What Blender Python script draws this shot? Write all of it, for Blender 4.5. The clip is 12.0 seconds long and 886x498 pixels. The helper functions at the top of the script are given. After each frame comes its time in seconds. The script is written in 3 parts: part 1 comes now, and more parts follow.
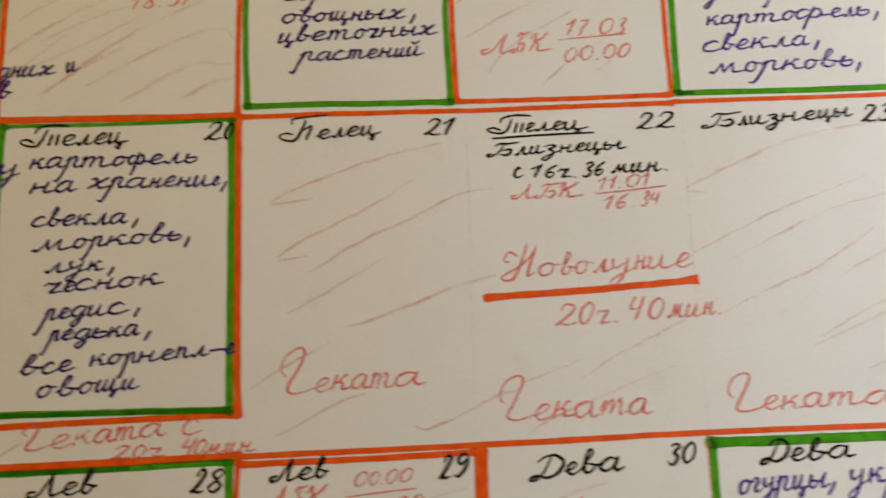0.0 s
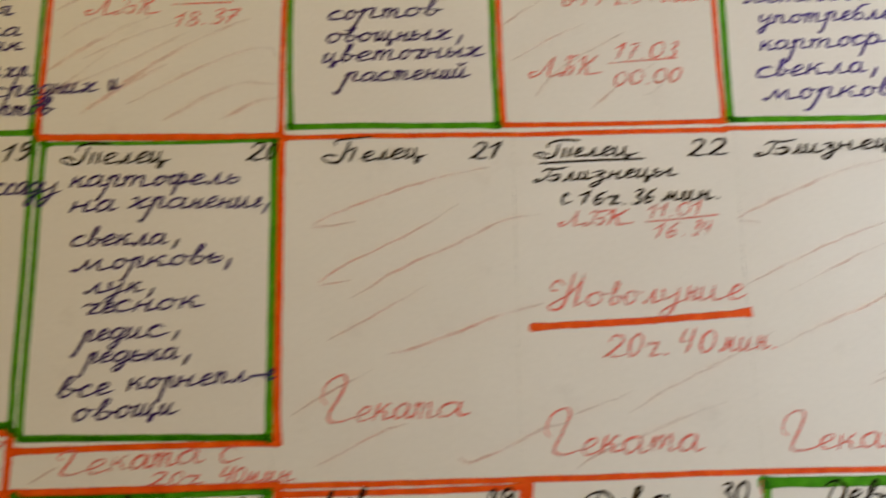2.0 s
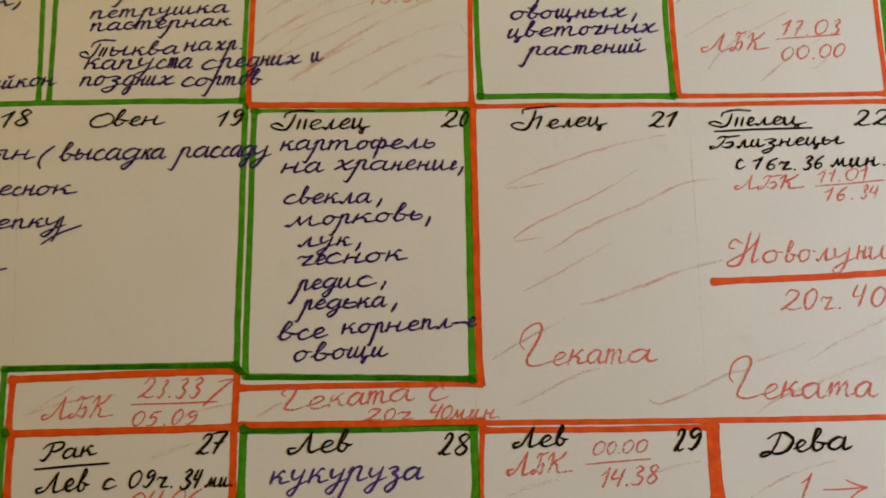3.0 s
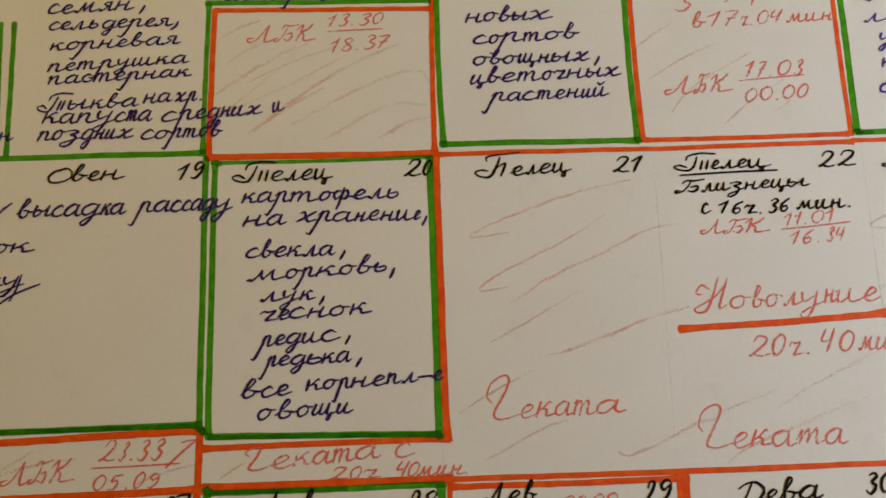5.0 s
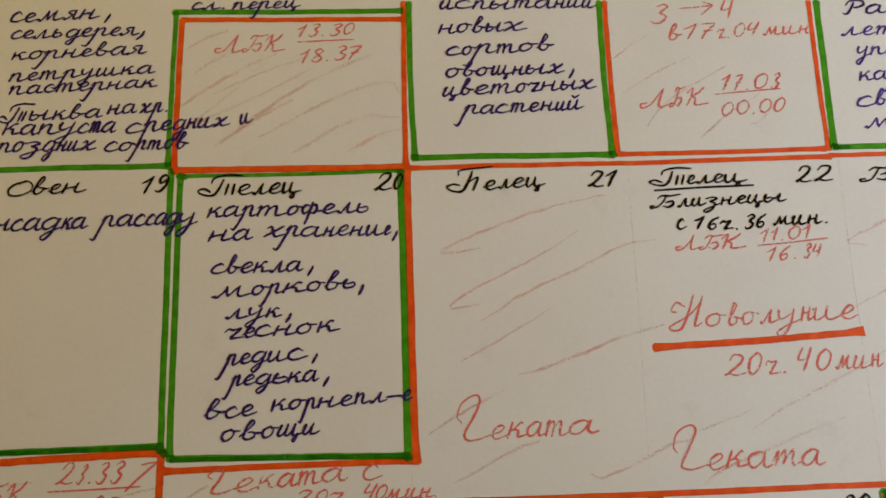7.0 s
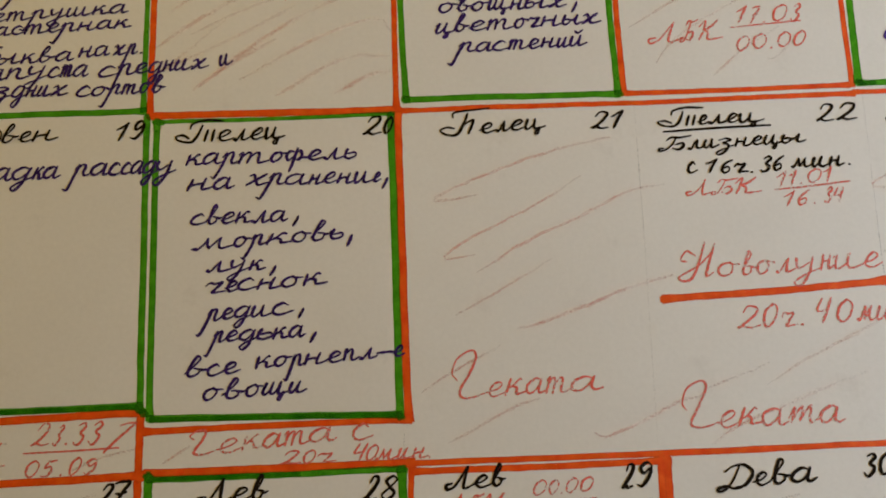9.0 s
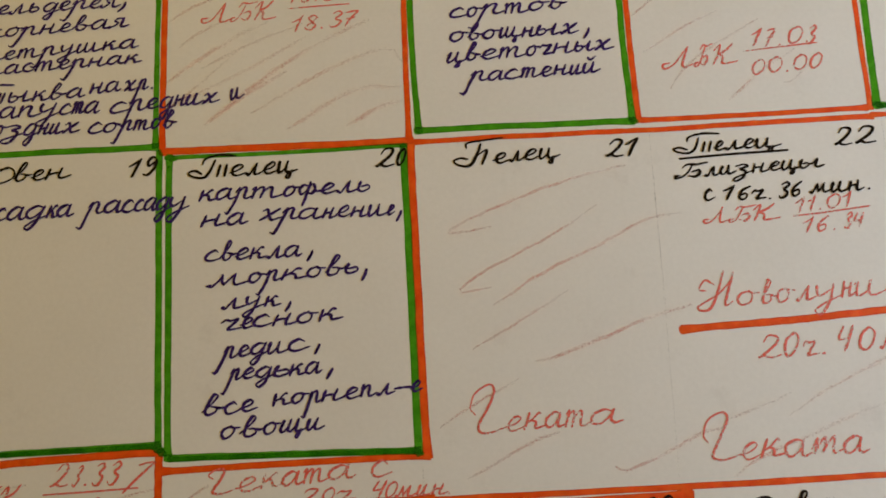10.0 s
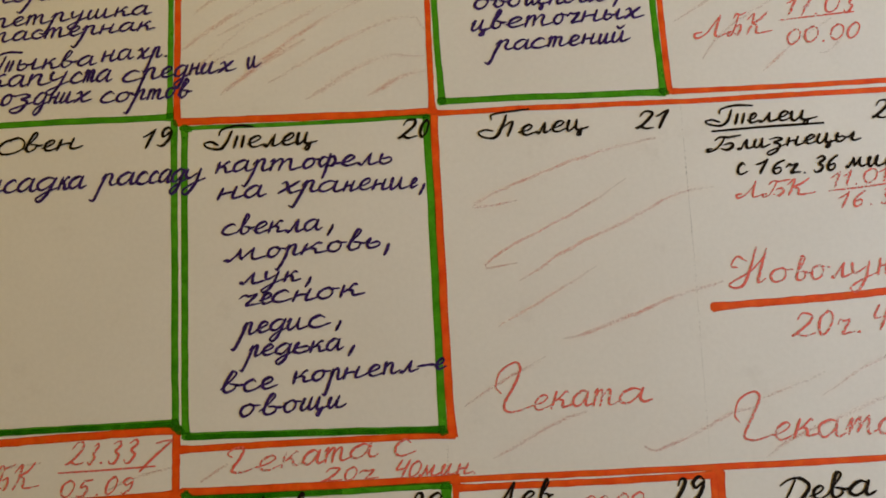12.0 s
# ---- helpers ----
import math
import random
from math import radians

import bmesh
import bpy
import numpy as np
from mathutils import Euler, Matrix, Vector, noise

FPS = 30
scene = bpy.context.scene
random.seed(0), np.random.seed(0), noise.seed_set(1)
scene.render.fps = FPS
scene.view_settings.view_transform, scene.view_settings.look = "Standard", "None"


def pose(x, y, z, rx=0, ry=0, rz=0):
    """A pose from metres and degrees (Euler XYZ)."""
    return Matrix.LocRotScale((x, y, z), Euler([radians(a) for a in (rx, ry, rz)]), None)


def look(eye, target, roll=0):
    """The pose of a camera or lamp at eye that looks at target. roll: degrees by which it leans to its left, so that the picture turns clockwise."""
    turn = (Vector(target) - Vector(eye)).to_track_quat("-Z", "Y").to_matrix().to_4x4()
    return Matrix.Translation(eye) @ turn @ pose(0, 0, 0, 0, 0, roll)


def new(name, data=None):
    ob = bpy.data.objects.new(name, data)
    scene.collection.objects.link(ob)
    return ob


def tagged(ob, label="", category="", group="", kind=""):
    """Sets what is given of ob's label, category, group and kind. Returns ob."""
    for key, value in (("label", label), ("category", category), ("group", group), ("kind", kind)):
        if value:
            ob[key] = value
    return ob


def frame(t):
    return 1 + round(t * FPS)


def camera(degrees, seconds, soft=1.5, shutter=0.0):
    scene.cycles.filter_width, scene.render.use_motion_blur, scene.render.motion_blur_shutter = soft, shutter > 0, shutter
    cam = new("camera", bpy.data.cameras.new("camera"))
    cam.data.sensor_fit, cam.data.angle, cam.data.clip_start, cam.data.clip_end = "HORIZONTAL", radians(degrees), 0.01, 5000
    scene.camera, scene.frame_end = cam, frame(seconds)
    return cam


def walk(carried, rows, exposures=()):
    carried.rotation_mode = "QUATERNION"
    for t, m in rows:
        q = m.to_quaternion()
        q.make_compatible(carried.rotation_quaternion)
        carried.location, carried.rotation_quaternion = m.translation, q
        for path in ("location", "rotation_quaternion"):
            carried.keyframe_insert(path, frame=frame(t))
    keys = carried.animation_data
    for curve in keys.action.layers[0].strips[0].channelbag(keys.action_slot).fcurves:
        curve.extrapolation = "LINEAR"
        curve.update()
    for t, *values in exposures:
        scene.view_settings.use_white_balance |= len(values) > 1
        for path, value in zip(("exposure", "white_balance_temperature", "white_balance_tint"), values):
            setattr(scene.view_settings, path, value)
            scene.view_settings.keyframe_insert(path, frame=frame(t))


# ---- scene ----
import itertools

TABLE = 0.75            # height of the table top
SHEET = TABLE + 0.0006  # the face of the sheet
MM = 0.001

cam = camera(62.0, 12.0, soft=1.7, shutter=0.5)
ROWS = [
    (0, 0.04503, -0.06641, 0.16212, 11.921, -0.407, -1.366),
    (0.2, 0.05287, -0.06735, 0.16246, 11.941, -0.881, -0.993),
    (0.5, 0.06052, -0.06716, 0.16215, 11.473, -0.593, -0.475),
    (0.7, 0.06280, -0.06467, 0.16266, 11.235, -0.178, -0.398),
    (1, 0.06497, -0.06337, 0.15960, 11.327, 0.120, -0.418),
    (1.2, 0.06510, -0.05983, 0.16005, 11.242, -0.017, -0.519),
    (1.5, 0.06277, -0.05767, 0.16016, 11.535, -0.022, -0.404),
    (1.7, 0.05350, -0.05580, 0.15988, 11.404, -0.433, -0.641),
    (2, 0.03764, -0.06177, 0.15923, 12.626, 0.268, -0.201),
    (2.2, 0.02293, -0.06710, 0.15991, 12.206, 0.777, -0.279),
    (2.5, 0.01059, -0.07142, 0.16351, 12.885, 1.010, -0.029),
    (2.7, 0.00378, -0.07418, 0.16838, 12.547, 1.611, 0.106),
    (3, -0.00180, -0.07426, 0.17104, 12.601, 1.516, 0.696),
    (3.2, -0.00335, -0.07010, 0.17395, 13.335, 1.141, 0.776),
    (5, 0.00483, -0.06386, 0.17109, 13.211, 1.220, -0.624),
    (5.5, 0.00784, -0.06672, 0.16908, 13.438, 1.371, -0.403),
    (6, 0.00851, -0.06581, 0.16948, 13.388, 1.325, -0.784),
    (6.5, 0.00915, -0.06269, 0.16750, 13.560, 0.511, -0.845),
    (6.7, 0.00877, -0.06068, 0.16780, 13.761, 0.187, -0.744),
    (7, 0.00940, -0.06076, 0.16768, 13.692, 0.461, -0.699),
    (7.2, 0.01143, -0.06089, 0.16705, 13.614, 0.324, -0.695),
    (8.8, 0.01261, -0.06050, 0.16128, 12.237, 1.353, -0.596),
    (9, 0.01305, -0.06306, 0.15625, 11.329, 1.386, -0.973),
    (9.2, 0.01344, -0.05863, 0.15773, 11.114, 1.150, -1.123),
    (9.5, 0.01258, -0.05843, 0.15512, 10.584, 1.733, -1.909),
    (9.7, 0.01303, -0.05522, 0.15732, 10.749, 1.694, -1.782),
    (10, 0.01171, -0.05522, 0.15672, 11.072, 2.202, -1.825),
    (10.2, 0.01146, -0.05472, 0.15414, 10.636, 2.180, -1.579),
    (10.5, 0.01201, -0.05536, 0.15072, 10.369, 2.100, -1.534),
    (10.7, 0.01406, -0.05378, 0.15152, 9.793, 1.931, -1.787),
    (11, 0.01141, -0.05476, 0.15285, 10.570, 2.160, -1.311),
    (11.2, 0.00996, -0.05487, 0.15293, 10.128, 2.062, -0.967),
    (11.5, 0.00635, -0.05610, 0.15413, 10.710, 2.709, -1.578),
    (11.7, 0.00594, -0.05671, 0.15218, 10.100, 2.352, -1.573),
    (12, 0.00610, -0.05580, 0.15221, 9.693, 2.060, -1.605),
]
walk(cam, [(t, pose(x, y, SHEET + z, rx, ry, rz)) for t, x, y, z, rx, ry, rz in ROWS],
     exposures=[(0.0, 0.08, 6740, 10), (0.5, -0.02, 6950, 10), (1.0, 0.0, 7000, 10), (1.5, -0.02, 7150, 10), (2.0, 0.05, 6900, 10), (2.5, 0.1, 6650, 10), (3.2, 0.09, 6500, 10), (5.0, 0.0, 6500, 10), (7.2, -0.03, 6500, 10), (9.0, -0.04, 6500, 10), (9.8, 0.03, 6500, 10), (10.5, -0.08, 6500, 10), (11.0, 0.1, 6500, 10), (11.5, 0.1, 6500, 10), (12.0, 0.05, 6500, 10)])

# ---- world and light: daylight from an assumed window, plus an added warm fill ----
world = bpy.data.worlds.new("world")
world.use_nodes = True
scene.world = world
sky = world.node_tree.nodes.new("ShaderNodeTexSky")
sky.sky_type, sky.sun_disc = "NISHITA", False
sky.sun_elevation, sky.sun_rotation = radians(28), radians(200)
back = world.node_tree.nodes["Background"]
back.inputs["Strength"].default_value = 0.1
world.node_tree.links.new(sky.outputs["Color"], back.inputs["Color"])

# unseen window, assumed from the brighter right; set close for a steep falloff
WIN_X, WIN_Y0, WIN_Y1, WIN_Z0, WIN_Z1 = 0.44, -0.15, 0.19, 0.825, 1.075
pane_light = new("window_daylight", bpy.data.lights.new("window_daylight", "AREA"))
pane_light.data.shape, pane_light.data.size, pane_light.data.size_y = "RECTANGLE", WIN_Y1 - WIN_Y0, WIN_Z1 - WIN_Z0
pane_light.data.energy, pane_light.data.color = 3.45, (0.69, 0.795, 0.955)
pane_light.matrix_world = look((WIN_X + 0.06, (WIN_Y0 + WIN_Y1) / 2, (WIN_Z0 + WIN_Z1) / 2), (0.0, 0.1, 0.8))
# added fill light without a fixture, placed to warm the sheet's upper left
warm_fill = new("added_warm_fill", bpy.data.lights.new("added_warm_fill", "POINT"))
warm_fill.data.energy, warm_fill.data.color, warm_fill.data.shadow_soft_size = 10.5, (1.0, 0.67, 0.05), 0.12
warm_fill.location = (-0.45, 0.62, 1.12)


# ---- materials ----
def material(name):
    m = bpy.data.materials.new(name)
    m.use_nodes = True
    return m, m.node_tree, m.node_tree.nodes["Principled BSDF"]


def node(tree, kind, **values):
    n = tree.nodes.new(kind)
    for key, value in values.items():
        n.inputs[key].default_value = value
    return n


def place(tree):
    return tree.nodes.new("ShaderNodeTexCoord").outputs["Object"]


def noise_of(tree, scale, detail=4.0, rough=0.55):
    n = node(tree, "ShaderNodeTexNoise", Scale=scale, Detail=detail, Roughness=rough)
    tree.links.new(place(tree), n.inputs["Vector"])
    return n.outputs["Fac"]


def ramp_of(tree, fac, *stops):
    r = tree.nodes.new("ShaderNodeValToRGB")
    while len(r.color_ramp.elements) < len(stops):
        r.color_ramp.elements.new(0.5)
    for e, (at, colour) in zip(r.color_ramp.elements, stops):
        e.position, e.color = at, (*colour, 1)
    tree.links.new(fac, r.inputs["Fac"])
    return r.outputs["Color"]


def mixed(tree, a, b, amount, blend="MULTIPLY"):
    m = tree.nodes.new("ShaderNodeMix")
    m.data_type, m.blend_type = "RGBA", blend
    m.inputs["Factor"].default_value = amount
    tree.links.new(a, m.inputs["A"])
    tree.links.new(b, m.inputs["B"])
    return m.outputs["Result"]


def paper_material():
    m, tree, bsdf = material("drawing_paper")
    tone = ramp_of(tree, noise_of(tree, 22, 3), (0.3, (0.78, 0.755, 0.70)), (0.7, (0.82, 0.80, 0.75)))
    fibre = ramp_of(tree, noise_of(tree, 900, 5, 0.7), (0.3, (0.955, 0.955, 0.95)), (0.65, (1, 1, 1)))
    smudge = ramp_of(tree, noise_of(tree, 60, 6, 0.7), (0.60, (1, 1, 1)), (0.78, (0.90, 0.89, 0.88)))
    tree.links.new(mixed(tree, mixed(tree, tone, fibre, 1.0), smudge, 1.0), bsdf.inputs["Base Color"])
    bsdf.inputs["Roughness"].default_value = 0.62
    bsdf.inputs["Specular IOR Level"].default_value = 0.3
    bump = node(tree, "ShaderNodeBump", Strength=0.08, Distance=0.00006)
    tree.links.new(noise_of(tree, 1500, 4, 0.6), bump.inputs["Height"])
    tree.links.new(bump.outputs["Normal"], bsdf.inputs["Normal"])
    return m


def ink_material(name, dark, light, cover, streak=500, rough=0.45, grain=0.0, tooth=1400, soft=0.05, gloss=0.25, rim=0.0):
    """Ink or pigment on paper: a film that partly lets the paper through. cover: least and most; grain: how far it breaks up on the paper's tooth."""
    m, tree, bsdf = material(name)
    pigment = ramp_of(tree, noise_of(tree, streak, 4, 0.65), (0.32, dark), (0.68, light))
    if rim:
        # ink gathers along the sides of a wet stroke
        cross = tree.nodes.new("ShaderNodeSeparateXYZ")
        tree.links.new(tree.nodes.new("ShaderNodeUVMap").outputs["UV"], cross.inputs["Vector"])
        edge_ink = ramp_of(tree, cross.outputs["X"], (0.04, (1 - rim,) * 3), (0.2, (1,) * 3), (0.8, (1,) * 3), (0.96, (1 - rim,) * 3))
        pigment = mixed(tree, pigment, edge_ink, 1.0)
    tree.links.new(pigment, bsdf.inputs["Base Color"])
    bsdf.inputs["Roughness"].default_value = rough
    bsdf.inputs["Specular IOR Level"].default_value = gloss
    clear = node(tree, "ShaderNodeBsdfTransparent")
    low, high = cover
    if grain:
        # pigment sits on the paper's tooth: thinner towards the sides of the stroke and where the hand lifts
        uv = tree.nodes.new("ShaderNodeUVMap")
        parts = tree.nodes.new("ShaderNodeSeparateXYZ")
        tree.links.new(uv.outputs["UV"], parts.inputs["Vector"])
        side = ramp_of(tree, parts.outputs["X"], (0.0, (1 - grain,) * 3), (0.35, (1,) * 3), (0.65, (1,) * 3), (1.0, (1 - grain,) * 3))
        lift = ramp_of(tree, parts.outputs["Y"], (0.0, (1 - 0.5 * grain,) * 3), (0.15, (1,) * 3), (0.6, (0.95,) * 3), (1.0, (1 - 0.7 * grain,) * 3))
        press = ramp_of(tree, noise_of(tree, 90, 2), (0.3, (low,) * 3), (0.7, (high,) * 3))
        press = mixed(tree, mixed(tree, press, side, 1.0), lift, 1.0)
        edge = tree.nodes.new("ShaderNodeMath")
        edge.operation = "SUBTRACT"
        tree.links.new(press, edge.inputs[0])
        tree.links.new(noise_of(tree, tooth, 3, 0.6), edge.inputs[1])
        film = ramp_of(tree, edge.outputs[0], (0.0, (0, 0, 0)), (soft, (1, 1, 1)))
    else:
        film = ramp_of(tree, noise_of(tree, streak * 0.6, 3), (0.3, (low,) * 3), (0.7, (high,) * 3))
        # light passes the film twice, down to the paper and back
        tint = node(tree, "ShaderNodeGamma", Gamma=0.5)
        tree.links.new(pigment, tint.inputs["Color"])
        tree.links.new(tint.outputs["Color"], clear.inputs["Color"])
    mix = tree.nodes.new("ShaderNodeMixShader")
    tree.links.new(film, mix.inputs["Fac"])
    tree.links.new(clear.outputs["BSDF"], mix.inputs[1])
    tree.links.new(bsdf.outputs["BSDF"], mix.inputs[2])
    tree.links.new(mix.outputs["Shader"], tree.nodes["Material Output"].inputs["Surface"])
    return m


def plain_material(name, dark, light, scale, rough):
    m, tree, bsdf = material(name)
    tree.links.new(ramp_of(tree, noise_of(tree, scale, 6, 0.6), (0.3, dark), (0.7, light)), bsdf.inputs["Base Color"])
    bsdf.inputs["Roughness"].default_value = rough
    return m


PAPER = paper_material()
GREEN = ink_material("green_marker", (0.048, 0.33, 0.006), (0.125, 0.53, 0.017), (0.10, 0.40), 350, 0.6, rim=0.38)
ORANGE = ink_material("orange_marker", (0.95, 0.075, 0.003), (1.0, 0.155, 0.009), (0.66, 0.93), 350, 0.6, rim=0.25)
RED = ink_material("red_pen", (0.72, 0.095, 0.07), (0.86, 0.21, 0.155), (0.62, 0.78), 900, 0.6, 0.10, 2200, soft=0.18)
BLACK = ink_material("black_felt_pen", (0.006, 0.004, 0.003), (0.022, 0.014, 0.010), (0.93, 0.99), 700, 0.8, gloss=0.06)
BLUE = ink_material("violet_blue_pen", (0.012, 0.005, 0.046), (0.075, 0.035, 0.215), (0.84, 0.98), 700, 0.7, gloss=0.1)
VIOLET = ink_material("bright_violet_pen", (0.035, 0.018, 0.13), (0.13, 0.085, 0.40), (0.80, 0.96), 700, 0.7, gloss=0.1)
CRAYON = ink_material("red_colour_pencil", (0.84, 0.31, 0.25), (0.92, 0.47, 0.39), (0.58, 0.77), 400, 0.8, 0.2, 3200, soft=0.55)
FAINT = ink_material("lightly_pressed_colour_pencil", (0.86, 0.40, 0.31), (0.92, 0.54, 0.46), (0.54, 0.72), 400, 0.8, 0.2, 3200, soft=0.6)
GREY = ink_material("graphite", (0.42, 0.42, 0.43), (0.55, 0.55, 0.55), (0.46, 0.56), 500, 0.6, 0.10, 4000, soft=0.3)
WOOD = plain_material("varnished_wood", (0.16, 0.075, 0.03), (0.26, 0.13, 0.055), 9, 0.35)
PLASTER = plain_material("cream_plaster", (0.60, 0.50, 0.36), (0.66, 0.55, 0.40), 4, 0.9)
CEILING = plain_material("white_ceiling_paint", (0.74, 0.72, 0.68), (0.79, 0.77, 0.73), 3, 0.9)
BOARDS = plain_material("brown_floor", (0.17, 0.09, 0.045), (0.24, 0.13, 0.07), 7, 0.5)
FRAME = plain_material("white_window_paint", (0.72, 0.71, 0.68), (0.80, 0.79, 0.77), 12, 0.4)


# ---- meshes ----
def part(name, bm, material, parent=None, label=""):
    me = bpy.data.meshes.new(name)
    bm.to_mesh(me)
    bm.free()
    me.materials.append(material)
    ob = new(name, me)
    ob.parent = parent
    return tagged(ob, label)


def block(x0, x1, y0, y1, z0, z1, bevel=0.0):
    bm = bmesh.new()
    bmesh.ops.create_cube(bm, size=1)
    for v in bm.verts:
        v.co = (x0 if v.co.x < 0 else x1, y0 if v.co.y < 0 else y1, z0 if v.co.z < 0 else z1)
    if bevel:
        bmesh.ops.bevel(bm, geom=bm.edges[:], offset=bevel, segments=2, affect="EDGES")
    return bm


# ---- the room that closes the place ----
def structure(name, bm, material, label, category):
    return tagged(part(name, bm, material), label, category, kind="structure")


structure("floor", block(-2.4, WIN_X, -2.0, 2.2, -0.1, 0.0), BOARDS, "brown wooden floor of the room", "floor")
structure("ceiling", block(-2.4, WIN_X, -2.0, 2.2, 2.5, 2.6), CEILING, "plain white painted ceiling", "ceiling")
structure("wall_west", block(-2.5, -2.4, -2.0, 2.2, -0.1, 2.6), PLASTER, "plain cream plaster wall", "wall")
structure("wall_south", block(-2.5, WIN_X + 0.1, -2.1, -2.0, -0.1, 2.6), PLASTER, "plain cream plaster wall", "wall")
structure("wall_north", block(-2.5, WIN_X + 0.1, 2.2, 2.3, -0.1, 2.6), PLASTER, "plain cream plaster wall", "wall")


def window_wall():
    bm = block(WIN_X, WIN_X + 0.1, -2.0, WIN_Y0, -0.1, 2.6)
    for y0, y1, z0, z1 in ((WIN_Y1, 2.2, -0.1, 2.6), (WIN_Y0, WIN_Y1, -0.1, WIN_Z0), (WIN_Y0, WIN_Y1, WIN_Z1, 2.6)):
        piece = block(WIN_X, WIN_X + 0.1, y0, y1, z0, z1)
        me = bpy.data.meshes.new("piece")
        piece.to_mesh(me)
        piece.free()
        bm.from_mesh(me)
        bpy.data.meshes.remove(me)
    return bm


structure("wall_east", window_wall(), PLASTER, "cream plaster wall with a window opening", "wall")
window = structure("window_1", block(WIN_X + 0.07, WIN_X + 0.1, WIN_Y0, WIN_Y0 + 0.05, WIN_Z0, WIN_Z1), FRAME, "white painted frame of an unseen window beside the table", "window")
part("window_frame", block(WIN_X + 0.07, WIN_X + 0.1, WIN_Y1 - 0.05, WIN_Y1, WIN_Z0, WIN_Z1), FRAME, window)
part("window_frame", block(WIN_X + 0.07, WIN_X + 0.1, WIN_Y0 + 0.05, WIN_Y1 - 0.05, WIN_Z0, WIN_Z0 + 0.05), FRAME, window)
part("window_frame", block(WIN_X + 0.07, WIN_X + 0.1, WIN_Y0 + 0.05, WIN_Y1 - 0.05, WIN_Z1 - 0.05, WIN_Z1), FRAME, window)

# ---- the table ----
table = tagged(new("table"), "brown varnished wooden table under the calendar", "table")
part("tabletop", block(-1.02, 0.43, -0.50, 0.45, TABLE - 0.03, TABLE, 0.004), WOOD, table)
for x in (-0.95, 0.36):
    for y in (-0.43, 0.38):
        part("leg", block(x - 0.03, x + 0.03, y - 0.03, y + 0.03, 0.0, TABLE - 0.03, 0.004), WOOD, table)

# ---- the calendar: one large sheet, ruled and written by hand ----
calendar = tagged(new("calendar"), "large handmade lunar calendar sheet, handwritten in coloured markers and pens", "calendar")
calendar.location = (0, 0, SHEET)


def sheet():
    """The paper, a thin flat sheet with both faces."""
    nx, ny = 43, 35
    x0, x1, y0, y1 = -0.215, 0.215, -0.165, 0.165
    bm = bmesh.new()
    for top in (0, 1):
        grid = [[bm.verts.new((x0 + (x1 - x0) * i / nx, y0 + (y1 - y0) * j / ny, -0.0004 * (1 - top))) for i in range(nx + 1)] for j in range(ny + 1)]
        for j in range(ny):
            for i in range(nx):
                corner = [grid[j][i], grid[j][i + 1], grid[j + 1][i + 1], grid[j + 1][i]]
                bm.faces.new(corner if top else corner[::-1])
    return bm


part("paper", sheet(), PAPER, calendar, "off-white drawing paper")

COLOURS = {GREEN: "green", ORANGE: "orange", RED: "red", BLACK: "black", BLUE: "violet-blue", VIOLET: "bright violet", CRAYON: "red", FAINT: "red", GREY: "grey"}
LAYER = {GREY: 0.006, CRAYON: 0.008, FAINT: 0.008, GREEN: 0.030, ORANGE: 0.024, RED: 0.060, BLUE: 0.075, VIOLET: 0.075, BLACK: 0.090}
made = {"marks": 0}


def smooth(points, steps=7):
    """A rounded line through a few points (Catmull-Rom)."""
    p = [Vector(q) for q in points]
    if len(p) == 2:
        p = [p[0], p[0].lerp(p[1], 0.5), p[1]]
    p = [2 * p[0] - p[1], *p, 2 * p[-1] - p[-2]]
    line = []
    for a, b, c, d in zip(p, p[1:], p[2:], p[3:]):
        for k in range(steps):
            t = k / steps
            line.append(0.5 * (2 * b + (c - a) * t + (2 * a - 5 * b + 4 * c - d) * t * t + (3 * b - a - 3 * c + d) * t ** 3))
    return line + [p[-2]]


